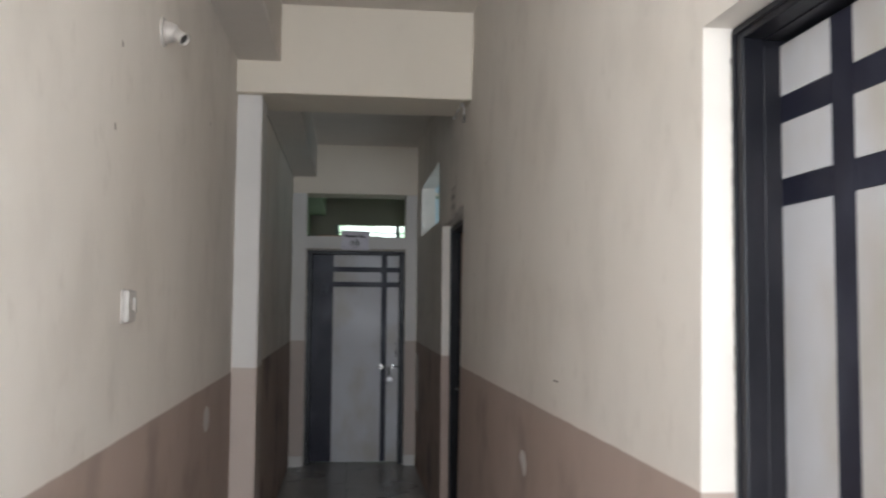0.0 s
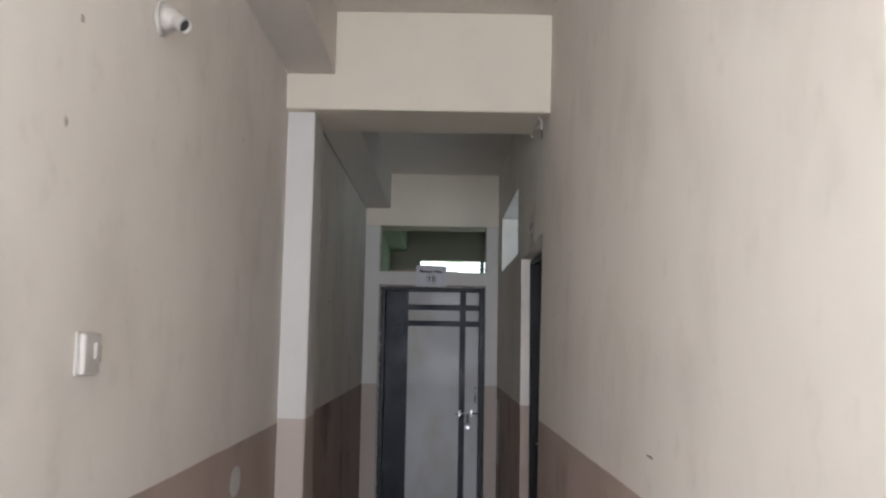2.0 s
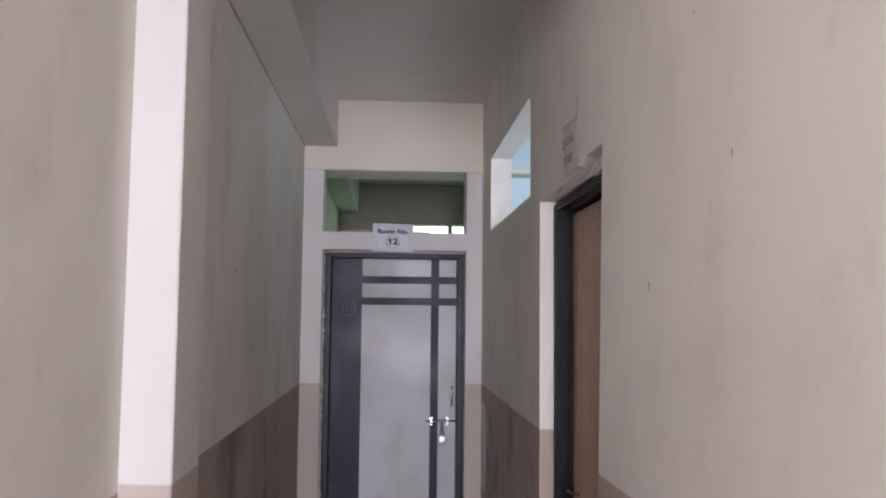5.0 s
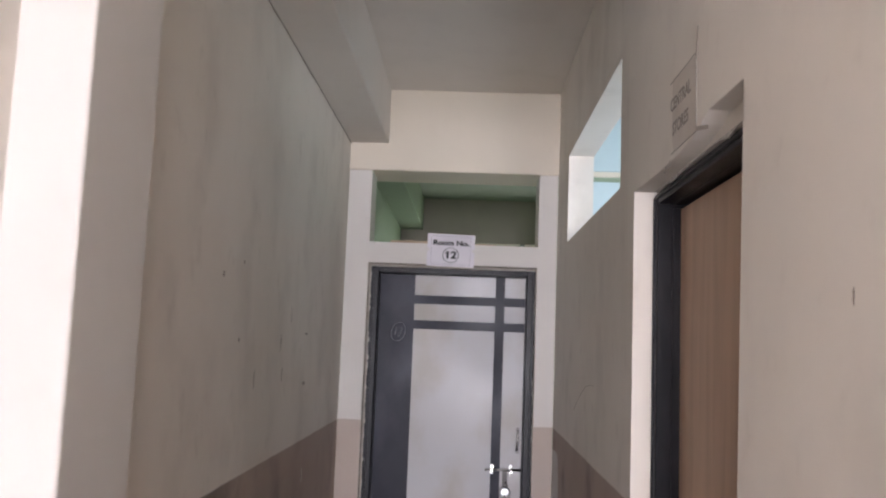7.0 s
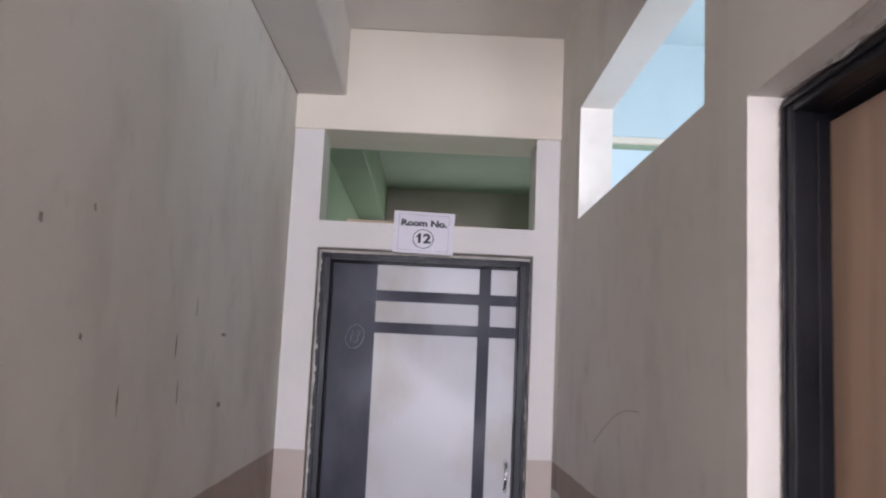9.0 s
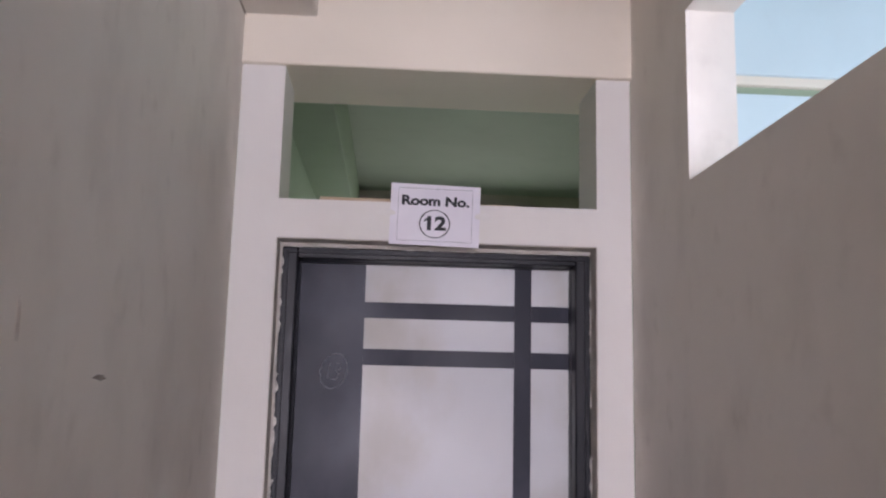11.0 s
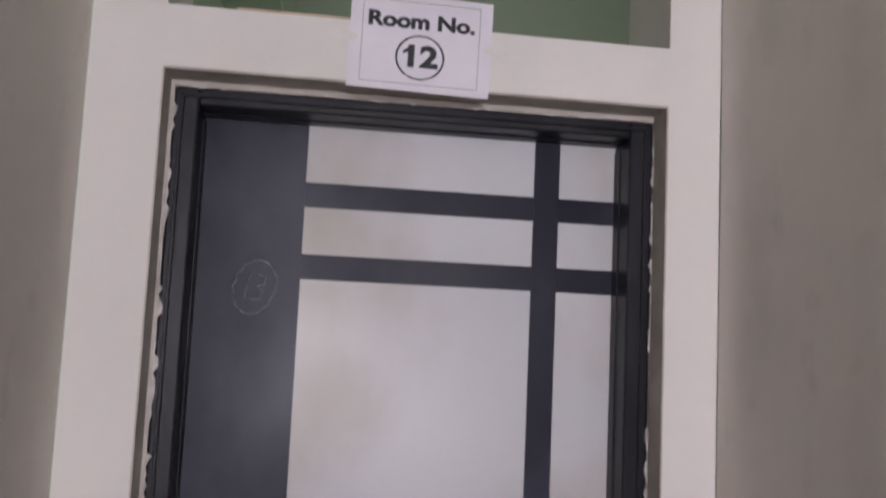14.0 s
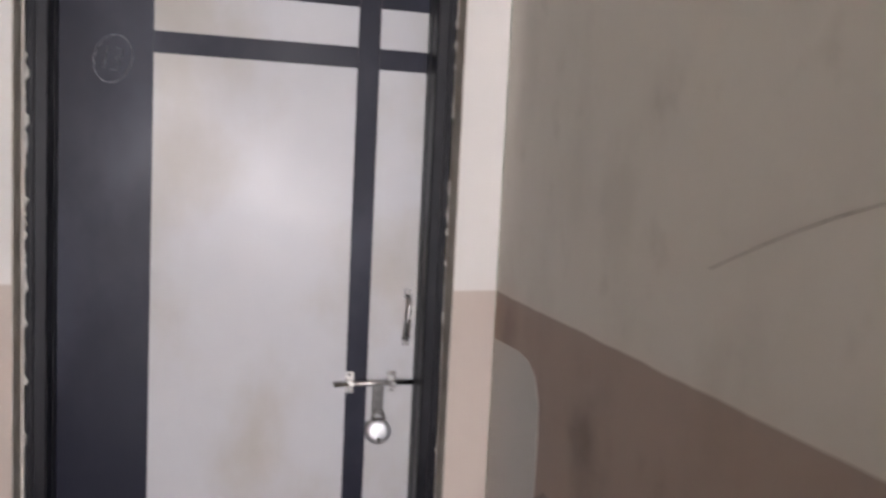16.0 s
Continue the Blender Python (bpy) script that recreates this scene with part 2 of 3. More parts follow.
def lettering(name, words, size, m, mat, parent, thicken=0.0):
    cu = bpy.data.curves.new(name, "FONT")
    cu.body, cu.size, cu.align_x, cu.align_y, cu.extrude, cu.offset = words, size, "CENTER", "CENTER", 0.0003, thicken
    ob = new("lettering_source", cu)
    me = bpy.data.meshes.new_from_object(ob.evaluated_get(bpy.context.evaluated_depsgraph_get()))
    bpy.data.objects.remove(ob)
    me.name = name
    me.materials.clear()
    me.materials.append(mat)
    me.transform(m)
    done = new(name, me)
    done.parent = parent
    return done


def thing(name, label, category, kind="", group=""):
    return tagged(new(name), label, category, group, kind)


RIGHT_FACE = pose(0, 0, 0, 0, 0, -90)   # own x runs to -y, own -y to -x
LEFT_FACE = pose(0, 0, 0, 0, 0, 90)     # own x runs to +y, own -y to +x


def on_right(y, z, x=0.0):
    return Matrix.Translation((x + (lean(y, z) if x <= 0 else 0), y, z)) @ RIGHT_FACE


def on_left(x, y, z):
    return Matrix.Translation((x, y, z)) @ LEFT_FACE


# ---- plan ----
XL, XR_L = -1.333, -1.225     # left wall, front and rear stretch
FRONT, BACK = -14.5, 4.0
CEIL_F, CEIL_R = 3.33, 3.148
BEAM = (-3.5, -3.02, 2.80)    # near face, far face, underside
OPEN_N = (-7.76, -6.74, 2.185)
OPEN_S = (-3.285, -2.305, 2.15)
UNSEEN_BAY = (-12.25, -9.25)    # assumed open bays on both sides, out of view before the walk begins
WIN = (-2.055, -0.51, 2.21, 2.665)

structure("ground", boxes(((-300, -300, -0.35), (300, 300, -0.16))), M_GROUND, "dusty bare ground outside the passage", "ground")
structure("floor", boxes(((-1.6, FRONT, -0.15), (2.7, BACK + 0.2, -0.006))), M_JOINT, "dark joints under polished grey stone floor slabs", "floor")
structure("wall_left_front", boxes(((XL - 0.2, UNSEEN_BAY[1], 0), (XL, BEAM[0] + 0.36, CEIL_F)), ((XL - 0.2, FRONT, 0), (XL, UNSEEN_BAY[0], CEIL_F)), ((XL - 0.2, UNSEEN_BAY[0], 2.985), (XL, UNSEEN_BAY[1], CEIL_F))), M_WALL_L, "stained cream plaster wall with a tan painted dado", "wall")
structure("wall_left_rear", boxes(((XR_L - 0.31, BEAM[0] + 0.36, 0), (XR_L, 0.0, CEIL_R))), M_WALL_R, "rubbed cream plaster wall with a tan painted dado", "wall")
structure("wall_right_front", leaning(boxes(
    ((0, FRONT, 0), (0.25, UNSEEN_BAY[0], CEIL_F)),
    ((0, UNSEEN_BAY[0], 2.985), (0.25, UNSEEN_BAY[1], CEIL_F)),
    ((0, UNSEEN_BAY[1], 0), (0.25, OPEN_N[0], CEIL_F)),
    ((0, OPEN_N[0], OPEN_N[2]), (0.25, OPEN_N[1], CEIL_F)),
    ((0, OPEN_N[1], 0), (0.25, OPEN_S[0], CEIL_F)),
    ((0, OPEN_S[0], OPEN_S[2] + 0.05), (0.25, OPEN_S[1], CEIL_F)),
    ((0.050, OPEN_S[0], OPEN_S[2]), (0.25, OPEN_S[1], OPEN_S[2] + 0.05)),
    ((0, OPEN_S[1], 0), (0.25, -2.20, CEIL_F)))), M_WALL, "stained cream plaster wall with a tan dado and two door openings", "wall")
lintel = bmesh.new()
face = [lintel.verts.new((0.0, y, z)) for y, z in ((-2.305, 2.15), (-2.62, 2.15), (-2.80, 2.155), (-2.92, 2.166), (-3.00, 2.182), (-3.06, 2.20), (-2.305, 2.20))]
sunk = [lintel.verts.new((0.050, v.co.y, v.co.z)) for v in face]
lintel.faces.new(face)
lintel.faces.new(sunk[::-1])
for k in range(len(face)):
    j = (k + 1) % len(face)
    lintel.faces.new((face[k], sunk[k], sunk[j], face[j]))
bmesh.ops.recalc_face_normals(lintel, faces=lintel.faces)
structure("wall_lintel", leaning(lintel), M_WALL, "cream plaster left over the black door head, broken away at its end", "wall")
structure("wall_right_rear", boxes(
    ((0, -2.20, 0), (0.13, WIN[0], CEIL_R)),
    ((0, WIN[0], 0), (0.13, WIN[1], WIN[2])),
    ((0, WIN[0], WIN[3]), (0.13, WIN[1], CEIL_R)),
    ((0, WIN[1], 0), (0.13, 0.004, CEIL_R))), M_WALL_R, "cream plaster wall with a tan dado and a high unglazed window", "wall")
structure("wall_end", boxes(
    ((XR_L, 0.004, 0), (-1.092, 0.25, 2.66)),
    ((-0.110, 0.004, 0), (-0.002, 0.25, 2.66)),
    ((-1.092, 0.004, 2.118), (-0.110, 0.25, 2.237))), M_TRIM, "whitewashed door piers and lintel with a tan painted foot", "wall")
structure("beam_end", boxes(((XR_L - 0.3, -0.013, 2.66), (2.5, 0.36, CEIL_R)), bevel=0.006), M_BEAM, "cream plastered concrete beam above the transom", "beam")
structure("beam_cross", boxes(((XL - 0.1, BEAM[0], BEAM[2]), (0.12, BEAM[1], CEIL_F)), bevel=0.008), M_BEAM, "cream plastered concrete cross beam under the ceiling", "beam")
structure("beam_side_front", boxes(((XL - 0.1, FRONT, 2.985), (-1.085, BEAM[0], CEIL_F)), bevel=0.008), M_CEIL, "cream plastered concrete side beam along the wall", "beam")
structure("beam_side_rear", boxes(((XR_L - 0.1, BEAM[1], 2.82), (-1.0, 0.0, CEIL_R)), bevel=0.008), M_CEIL, "cream plastered concrete side beam along the wall", "beam")
structure("column", boxes(((XL - 0.02, -3.44, 0), (-1.192, -3.12, BEAM[2])), bevel=0.006), M_TRIM, "whitewashed square column with a tan painted foot", "column")
structure("ceiling_front", boxes(((-1.6, FRONT, CEIL_F), (0.25, BEAM[1], CEIL_F + 0.15))), M_CEIL, "cream plastered ceiling slab", "ceiling")
structure("ceiling_rear", boxes(((-1.6, BEAM[1], CEIL_R), (2.6, 0.36, CEIL_R + 0.15))), M_CEIL, "cream plastered ceiling slab", "ceiling")

# the room behind the numbered door
structure("room_wall_left", boxes(((XR_L - 0.2, 0.36, 0), (XR_L, 3.8, CEIL_R))), M_GREEN, "green distempered room wall", "wall")
structure("room_wall_right", boxes(((1.6, 0.36, 0), (1.8, 3.8, CEIL_R))), M_GREEN, "green distempered room wall", "wall")
structure("room_wall_near", boxes(((-0.002, 0.01, 0), (2.6, 0.25, 2.66))), M_GREEN, "green distempered room wall beside the door", "wall")
structure("room_wall_far", boxes(
    ((XR_L - 0.2, 3.8, 0), (-0.86, 4.0, CEIL_R)),
    ((0.75, 3.8, 0), (1.8, 4.0, CEIL_R)),
    ((-0.86, 3.8, 0), (0.75, 4.0, 1.1)),
    ((-0.86, 3.8, 2.70), (0.75, 4.0, CEIL_R))), M_ROOMWALL, "grey tan plaster wall round a barred window", "wall")
structure("room_beam", boxes(((XR_L, 0.36, 2.82), (-1.0, 3.8, CEIL_R)), bevel=0.006), M_GREEN, "plastered side beam in the green room", "beam")
structure("room_ceiling", boxes(((XR_L - 0.2, 0.36, CEIL_R), (1.8, 4.0, CEIL_R + 0.15))), M_GREENCEIL, "pale green painted room ceiling", "ceiling")

# the lit space behind the high window
structure("side_wall_end", boxes(((0.13, -0.012, 0), (2.5, 0.008, 2.63))), M_BLUE, "pale blue distempered wall under the beam", "wall")
structure("side_beam_face", boxes(((0.13, -0.03, 2.69), (2.5, -0.002, CEIL_R - 0.002))), M_BLUE, "pale blue painted beam face", "beam")
structure("side_wall_outer", boxes(
    ((2.5, -2.2, 0), (2.7, 0.0, CEIL_R))), M_BLUE, "pale blue distempered outer wall", "wall")
# Out of view; opening added so its lamp lights end wall and jamb.
structure("side_wall_back", boxes(
    ((0.25, -2.4, 0), (2.7, -2.2, 0.9)), ((0.25, -2.4, 2.1), (2.7, -2.2, CEIL_R)),
    ((0.25, -2.4, 0.9), (0.75, -2.2, 2.1)), ((2.25, -2.4, 0.9), (2.7, -2.2, 2.1))), M_BLUE, "unseen pale blue wall round an opening added for light", "wall")
structure("side_ceiling", boxes(((0.13, -2.2, CEIL_R - 0.012), (2.5, -0.002, CEIL_R - 0.002))), M_BLUE, "pale blue painted ceiling", "ceiling")
structure("backdrop", boxes(((-14, 13.9, -1), (14, 14, 9))), m_far, "bright foliage and sky beyond the barred window", "backdrop")

# skirting blocks at the feet of the piers
structure("baseboard", boxes(((XR_L, -0.014, 0), (-1.092, 0.002, 0.1), ), ((-0.118, -0.014, 0), (-0.002, 0.002, 0.1)), bevel=0.003), M_PATCH, "whitewashed skirting blocks at the door piers", "baseboard")


# ---- barred window of the far room ----
def barred_window():
    w = thing("window_1", "iron barred window with bright foliage outside", "window", "structure")
    for x in (-0.84, 0.03, 0.73):
        part("window_frame", boxes(((x - 0.025, 3.84, 1.1), (x + 0.025, 3.90, 2.70)), bevel=0.004), M_BAR, w)
    part("window_sill", boxes(((-0.86, 3.78, 1.08), (0.75, 3.99, 1.102)), bevel=0.004), M_ROOMWALL, w)
    for k in range(11):
        z = 1.24 + 0.135 * k
        part("bar", boxes(((-0.86, 3.86, z - 0.006), (0.75, 3.872, z + 0.006))), M_BAR, w)
    return w


barred_window()


# ---- doors ----
def framed_door(name, m, width, height, thick_at, label):
    """A flush door in its frame: own x across, own y into the wall, own z up; the frame's face lies at y 0."""
    d = thing(name, label, "door", "structure")
    d.matrix_basis = m
    side, head_deep = 0.048, 0.034
    for a, b in ((0, side), (width - side, width)):
        f = boxes(((a, 0, 0), (b, thick_at, height)), bevel=0.005)
        inner = (b, b + 0.003) if a == 0 else (a - 0.002, a)
        add_box(f, (inner[0], thick_at * 0.45, 0), (inner[1], thick_at, height - side), 0.002)
        bead = (a + 0.012, a + 0.020) if a == 0 else (b - 0.020, b - 0.012)
        add_box(f, (bead[0], -0.006, 0), (bead[1], 0.002, height - 0.012), 0.002)
        part("frame_post", f, M_FRAME, d, "black painted timber door post, chipped")
    head = boxes(((side, 0.001, height - head_deep), (width - side, thick_at, height)), bevel=0.004)
    add_box(head, (side, thick_at * 0.45, height - head_deep - 0.003), (width - side, thick_at, height - head_deep), 0.002)
    add_box(head, (0.012, -0.006, height - 0.020), (width - 0.012, 0.002, height - 0.012), 0.002)
    part("frame_head", head, M_FRAME, d, "black painted timber door head")
    return d, side


def leaf_with_panels(d, x0, x1, top, y, z_bars, v_bar, band):
    """A laminate leaf: a dark band and bars round pale panels."""
    core = part("leaf", boxes(((x0, y + 0.003, 0.008), (x1, y + 0.036, top))), M_DARK, d, "laminated flush door leaf, dark slate and pale grey")
    g = 0.0008

    def inlay(name, a, b, c, e, mat, label=""):
        part(name, boxes(((a + g, y, c + g), (b - g, y + 0.003, e - g))), mat, core, label)
    inlay("band", x0, band, 0.008, top, M_DARK, "dark slate laminate band")
    inlay("upright_bar", v_bar[0], v_bar[1], 0.008, top, M_DARK, "dark slate laminate bar")
    levels = [0.008]
    for lo, hi in sorted(z_bars):
        for a, b in ((band, v_bar[0]), (v_bar[1], x1)):
            inlay("cross_bar", a, b, lo, hi, M_DARK, "dark slate laminate bar")
        levels += [lo, hi]
    levels.append(top)
    for lo, hi in zip(levels[::2], levels[1::2]):
        for a, b in ((band, v_bar[0]), (v_bar[1], x1)):
            inlay("panel", a, b, lo, hi, M_LIGHT, "pale grey laminate panel, smudged")
    return core


# numbered door: its own x 0 lies at the opening's edge
X12 = -1.081
door_12, s12 = framed_door("door_1", pose(X12, 0.075, 0), 0.966, 2.100, 0.13, "closed slate and pale grey laminate door, bolted and padlocked")
leaf_12 = leaf_with_panels(door_12, s12 - 0.004, 0.966 - s12 + 0.008, 2.070, 0.093, ((1.744, 1.794), (1.893, 1.943)), (-0.341 - X12, -0.287 - X12), -0.824 - X12)
structure("door_reveal", boxes(
    ((-1.0925, 0.005, 0), (-1.0890, 0.248, 2.1175)), ((-0.1130, 0.005, 0), (-0.1095, 0.248, 2.1175)),
    ((-1.0890, 0.005, 2.1140), (-0.1130, 0.248, 2.1175)),
    ((-1.0890, 0.077, 0), (-1.0815, 0.20, 2.1135)), ((-1.0810, 0.077, 2.1005), (-0.1135, 0.20, 2.1135))), M_REVEAL, "rough grey cement reveal round the door frame", "trim")


def pull_handle(parent, x, z0, z1, y):
    h = part("handle", tube([(x, y - 0.004, z1 - 0.014), (x, y - 0.026, z1 - 0.022), (x - 0.001, y - 0.032, z1 - 0.04), (x - 0.003, y - 0.032, z0 + 0.04), (x - 0.003, y - 0.026, z0 + 0.022), (x - 0.003, y - 0.004, z0 + 0.014)], 0.0065, 10), M_STEEL, parent, "steel pull handle", True)
    for z in (z0 + 0.008, z1 - 0.008):
        part("mount", boxes(((x - 0.011, y - 0.005, z - 0.012), (x + 0.009, y - 0.0005, z + 0.012)), bevel=0.002), M_OLDSTEEL, h, "dark screwed mount")
    return h


def slide_bolt(parent, x0, x1, z, y):
    b = part("bolt", tube([(x0, y - 0.016, z - 0.003), (x0 + 0.1, y - 0.016, z), (x1, y - 0.016, z + 0.002)], 0.0065, 12), M_STEEL, parent, "steel aldrop bolt rod", True)
    for x in (x0 + 0.042, x0 + 0.152):
        clip = boxes(((x - 0.011, y - 0.003, z - 0.028), (x + 0.011, y - 0.0005, z + 0.028)), bevel=0.0015)
        add_box(clip, (x - 0.009, y - 0.026, z - 0.010), (x + 0.009, y - 0.003, z + 0.010), 0.004)
        part("bracket", clip, M_STEEL, b, "screwed steel bracket")
        for dz in (-0.020, 0.020):
            part("screw", lathe([(0.0038, 0), (0.0038, 0.001), (0.0025, 0.0022)], pose(x, y - 0.003, z + dz, 90, 0, 0), 10), M_OLDSTEEL, b)
    xh = x0 + 0.118
    part("hasp", boxes(((xh - 0.015, y - 0.014, z - 0.085), (xh + 0.013, y - 0.009, z - 0.004)), bevel=0.002), M_HASP, b, "blackened steel hasp tongue")
    return b


pull_handle(leaf_12, -0.188 - X12, 1.045, 1.186, 0.093)
slide_bolt(leaf_12, -0.374 - X12, -0.150 - X12, 0.946, 0.093)

# padlock hanging from the hasp
lock = thing("padlock", "round steel padlock hanging closed on the door hasp", "padlock")
lock.matrix_basis = pose(-0.254, 0.150, 0.818)
part("body", lathe([(0.020, -0.009), (0.0315, -0.007), (0.034, 0.0), (0.0315, 0.007), (0.020, 0.009)], pose(0, 0, 0, 90, 0, 0), 32), M_LOCK, lock, "round polished steel lock body", True)
part("shackle", tube([(0.014 * math.cos(a), 0, 0.030 + 0.026 * math.sin(a)) for a in [math.pi * k / 10 for k in range(11)]], 0.0045), M_OLDSTEEL, lock, "steel shackle", True)
part("keyhole", boxes(((-0.004, -0.0105, -0.028), (0.004, -0.006, -0.014)), bevel=0.001), M_HOLE, lock, "dark keyhole")

# chalk number on the dark band
chalk = thing("chalk_mark", "rubbed chalk circle with a number on dark laminate", "chalk mark")
chalk.matrix_basis = pose(-0.913, 0.1676, 1.722, 0, 17, 0)
ring = [(0.041 * math.cos(2 * math.pi * k / 28) * (1 + 0.05 * math.sin(3 * k)), 0, 0.056 * math.sin(2 * math.pi * k / 28)) for k in range(28)]
part("circle", tube(ring + ring[:1], 0.0017, 4), M_CHALK, chalk)
part("digit", tube([(-0.018, 0, 0.024), (-0.016, 0, 0.0), (-0.012, 0, -0.028)], 0.0020, 4), M_CHALK, chalk)
part("digit", tube([(0.000, 0, 0.026), (0.015, 0, 0.028), (0.017, 0, 0.012), (0.004, 0, 0.004), (0.018, 0, -0.004), (0.016, 0, -0.022), (0.0, 0, -0.026)], 0.0020, 4), M_CHALK, chalk)

# near door on the side wall: own x runs to -y
near_door, sn = framed_door("door_2", on_right(OPEN_N[1] - 0.001, 0, 0.125), 1.016, 2.183, 0.10, "closed slate and cream laminate door in a black frame")
leaf_with_panels(near_door, sn - 0.004, 1.016 - sn + 0.004, 2.135, 0.082, ((1.800, 1.856), (1.972, 2.028)), (0.235, 0.305), sn + 0.001)

# storeroom door
store_door, ss = framed_door("door_3", on_right(OPEN_S[1] - 0.001, 0, 0.062), 0.978, 2.143, 0.10, "closed plain tan veneer door in a black frame")
store_leaf = part("leaf", boxes(((ss - 0.004, 0.069, 0.008), (0.978 - ss + 0.004, 0.104, 2.093)), bevel=0.001), M_WOOD, store_door, "plain tan veneer door leaf")
part("handle", tube([(0.17, 0.066, 0.985), (0.17, 0.040, 0.985), (0.13, 0.036, 0.987), (0.09, 0.036, 0.985)], 0.007), M_OLDSTEEL, store_leaf, "dull steel lever handle", True)
# Unseen dark slabs added to close off the openings behind both side doors.
structure("door_backing", boxes(((0.252, OPEN_S[0] - 0.1, 0), (0.30, OPEN_S[1] + 0.1, 2.4)), ((0.252, OPEN_N[0] - 0.1, 0), (0.30, OPEN_N[1] + 0.1, 2.4))), M_JOINT, "unseen dark slabs added behind the closed side doors", "wall")

# broken plaster along the frames
structure("trim_1", plate(ragged(2.05, 0.009, 3), 0.003, Matrix.Translation((-1.0815, 0.0745, 0.02))), M_CHIP, "chipped plaster edge along the door frame", "trim")
structure("trim_2", plate([(-x, z) for x, z in ragged(2.06, 0.006, 5)], 0.003, Matrix.Translation((-0.1135, 0.0745, 0.02))), M_CHIP, "chipped plaster edge along the door frame", "trim")
structure("trim_3", plate([(z, -x) for x, z in ragged(0.955, 0.005, 8)], 0.003, Matrix.Translation((-1.079, 0.0745, 2.1020))), M_CHIP, "chipped plaster edge along the door head", "trim")
structure("trim_4", plate(ragged(2.1, 0.010, 11), 0.003, on_right(OPEN_N[1] - 0.001, 0.02, 0.1245)), M_CHIP, "chipped plaster edge along the black frame", "trim")
structure("trim_5", plate(ragged(2.08, 0.010, 12), 0.003, on_right(OPEN_S[1] - 0.001, 0.02, 0.0615)), M_CHIP, "chipped plaster edge along the black frame", "trim")
structure("trim_6", plate([(z, -x) for x, z in ragged(0.955, 0.022, 14, 0.07)], 0.003, on_right(OPEN_S[1] - 0.005, 2.1495, 0.061)), M_CHIP, "broken plaster edge over the black door head", "trim")


# ---- paper signs ----
def room_sign():
    s = thing("room_sign", "white paper room number sign taped over the door", "sign")
    s.matrix_basis = pose(-0.6145, 0.001, 2.200, 0, 0.9, 0)
    part("paper", plate([(-0.138, -0.095), (0.138, -0.0965), (0.1385, 0.094), (-0.1375, 0.096)], 0.0012, Matrix()), M_PAPER, s, "white printed paper sheet")
    lettering("lettering", "Room No.", 0.040, pose(0, -0.0016, 0.042, 90, 0, 0) @ Matrix.Diagonal((1.22, 1, 1, 1)), M_INK, s, 0.0017)
    lettering("lettering", "12", 0.058, pose(0, -0.0016, -0.028, 90, 0, 0) @ Matrix.Diagonal((1.2, 1, 1, 1)), M_INK, s, 0.0024)
    part("lettering", plate([(-0.0235, -0.0085), (-0.0330, -0.0160), (-0.0330, -0.0225), (-0.0235, -0.0175)], 0.0004, Matrix.Translation((0, -0.0013, 0))), M_INK, s)
    circ = [(0.046 * math.cos(2 * math.pi * k / 40), -0.0013, -0.028 + 0.043 * math.sin(2 * math.pi * k / 40)) for k in range(41)]
    part("circle", tube(circ, 0.0019, 4), M_INK, s)
    for a, b in (((-0.114, -0.0016, -0.082), (0.114, -0.0013, -0.0812)), ((-0.114, -0.0016, 0.0812), (0.114, -0.0013, 0.082)), ((-0.1144, -0.0016, -0.082), (-0.1136, -0.0013, 0.082)), ((0.1136, -0.0016, -0.082), (0.1144, -0.0013, 0.082))):
        part("border", boxes((a, b)), M_INK, s)
    for x in (-0.150, 0.150):
        part("tape", plate(blob(0.030, 0.011, 4, 14, 0.1), 0.0006, Matrix.Translation((x, -0.0014, 0.002))), M_TAPE, s, "shiny clear sticky tape")
    return s


room_sign()


def store_notice():
    s = thing("store_notice", "faded printed paper notice taped beside the storeroom opening", "sign")
    s.matrix_basis = on_right(-2.834, 2.266, -0.001)
    part("paper", plate([(-0.149, -0.100), (0.151, -0.092), (0.150, 0.088), (-0.150, 0.104)], 0.0012, Matrix()), M_OLDPAPER, s, "browned paper sheet")
    lettering("lettering", "CENTRAL", 0.046, pose(0, -0.0016, 0.030, 90, 0, 0), M_GREYINK, s, 0.0010)
    lettering("lettering", "STORES", 0.046, pose(0.0, -0.0016, -0.036, 90, 0, 0), M_GREYINK, s, 0.0010)
    for a, b in (((-0.150, -0.0018, -0.100), (-0.147, -0.0012, 0.103)), ((0.147, -0.0018, -0.092), (0.150, -0.0012, 0.088)), ((-0.149, -0.0018, 0.092), (0.150, -0.0012, 0.0945)), ((-0.149, -0.0018, -0.0965), (0.150, -0.0012, -0.094))):
        part("border", boxes((a, b)), M_GREYINK, s)
    for outline in ([(0.142, 0.085), (0.154, 0.083), (0.168, 0.150), (0.158, 0.152)], [(-0.156, 0.09), (-0.146, 0.09), (-0.146, 0.16), (-0.158, 0.155)], [(0.150, -0.095), (0.152, -0.084), (0.25, -0.106), (0.25, -0.114)], [(-0.16, -0.100), (-0.10, -0.108), (-0.09, -0.126), (-0.165, -0.130)]):
        part("tape", plate(outline, 0.0010, Matrix.Translation((0, -0.0012, 0))), M_OLDTAPE, s, "grimy sticky tape")
    return s


store_notice()


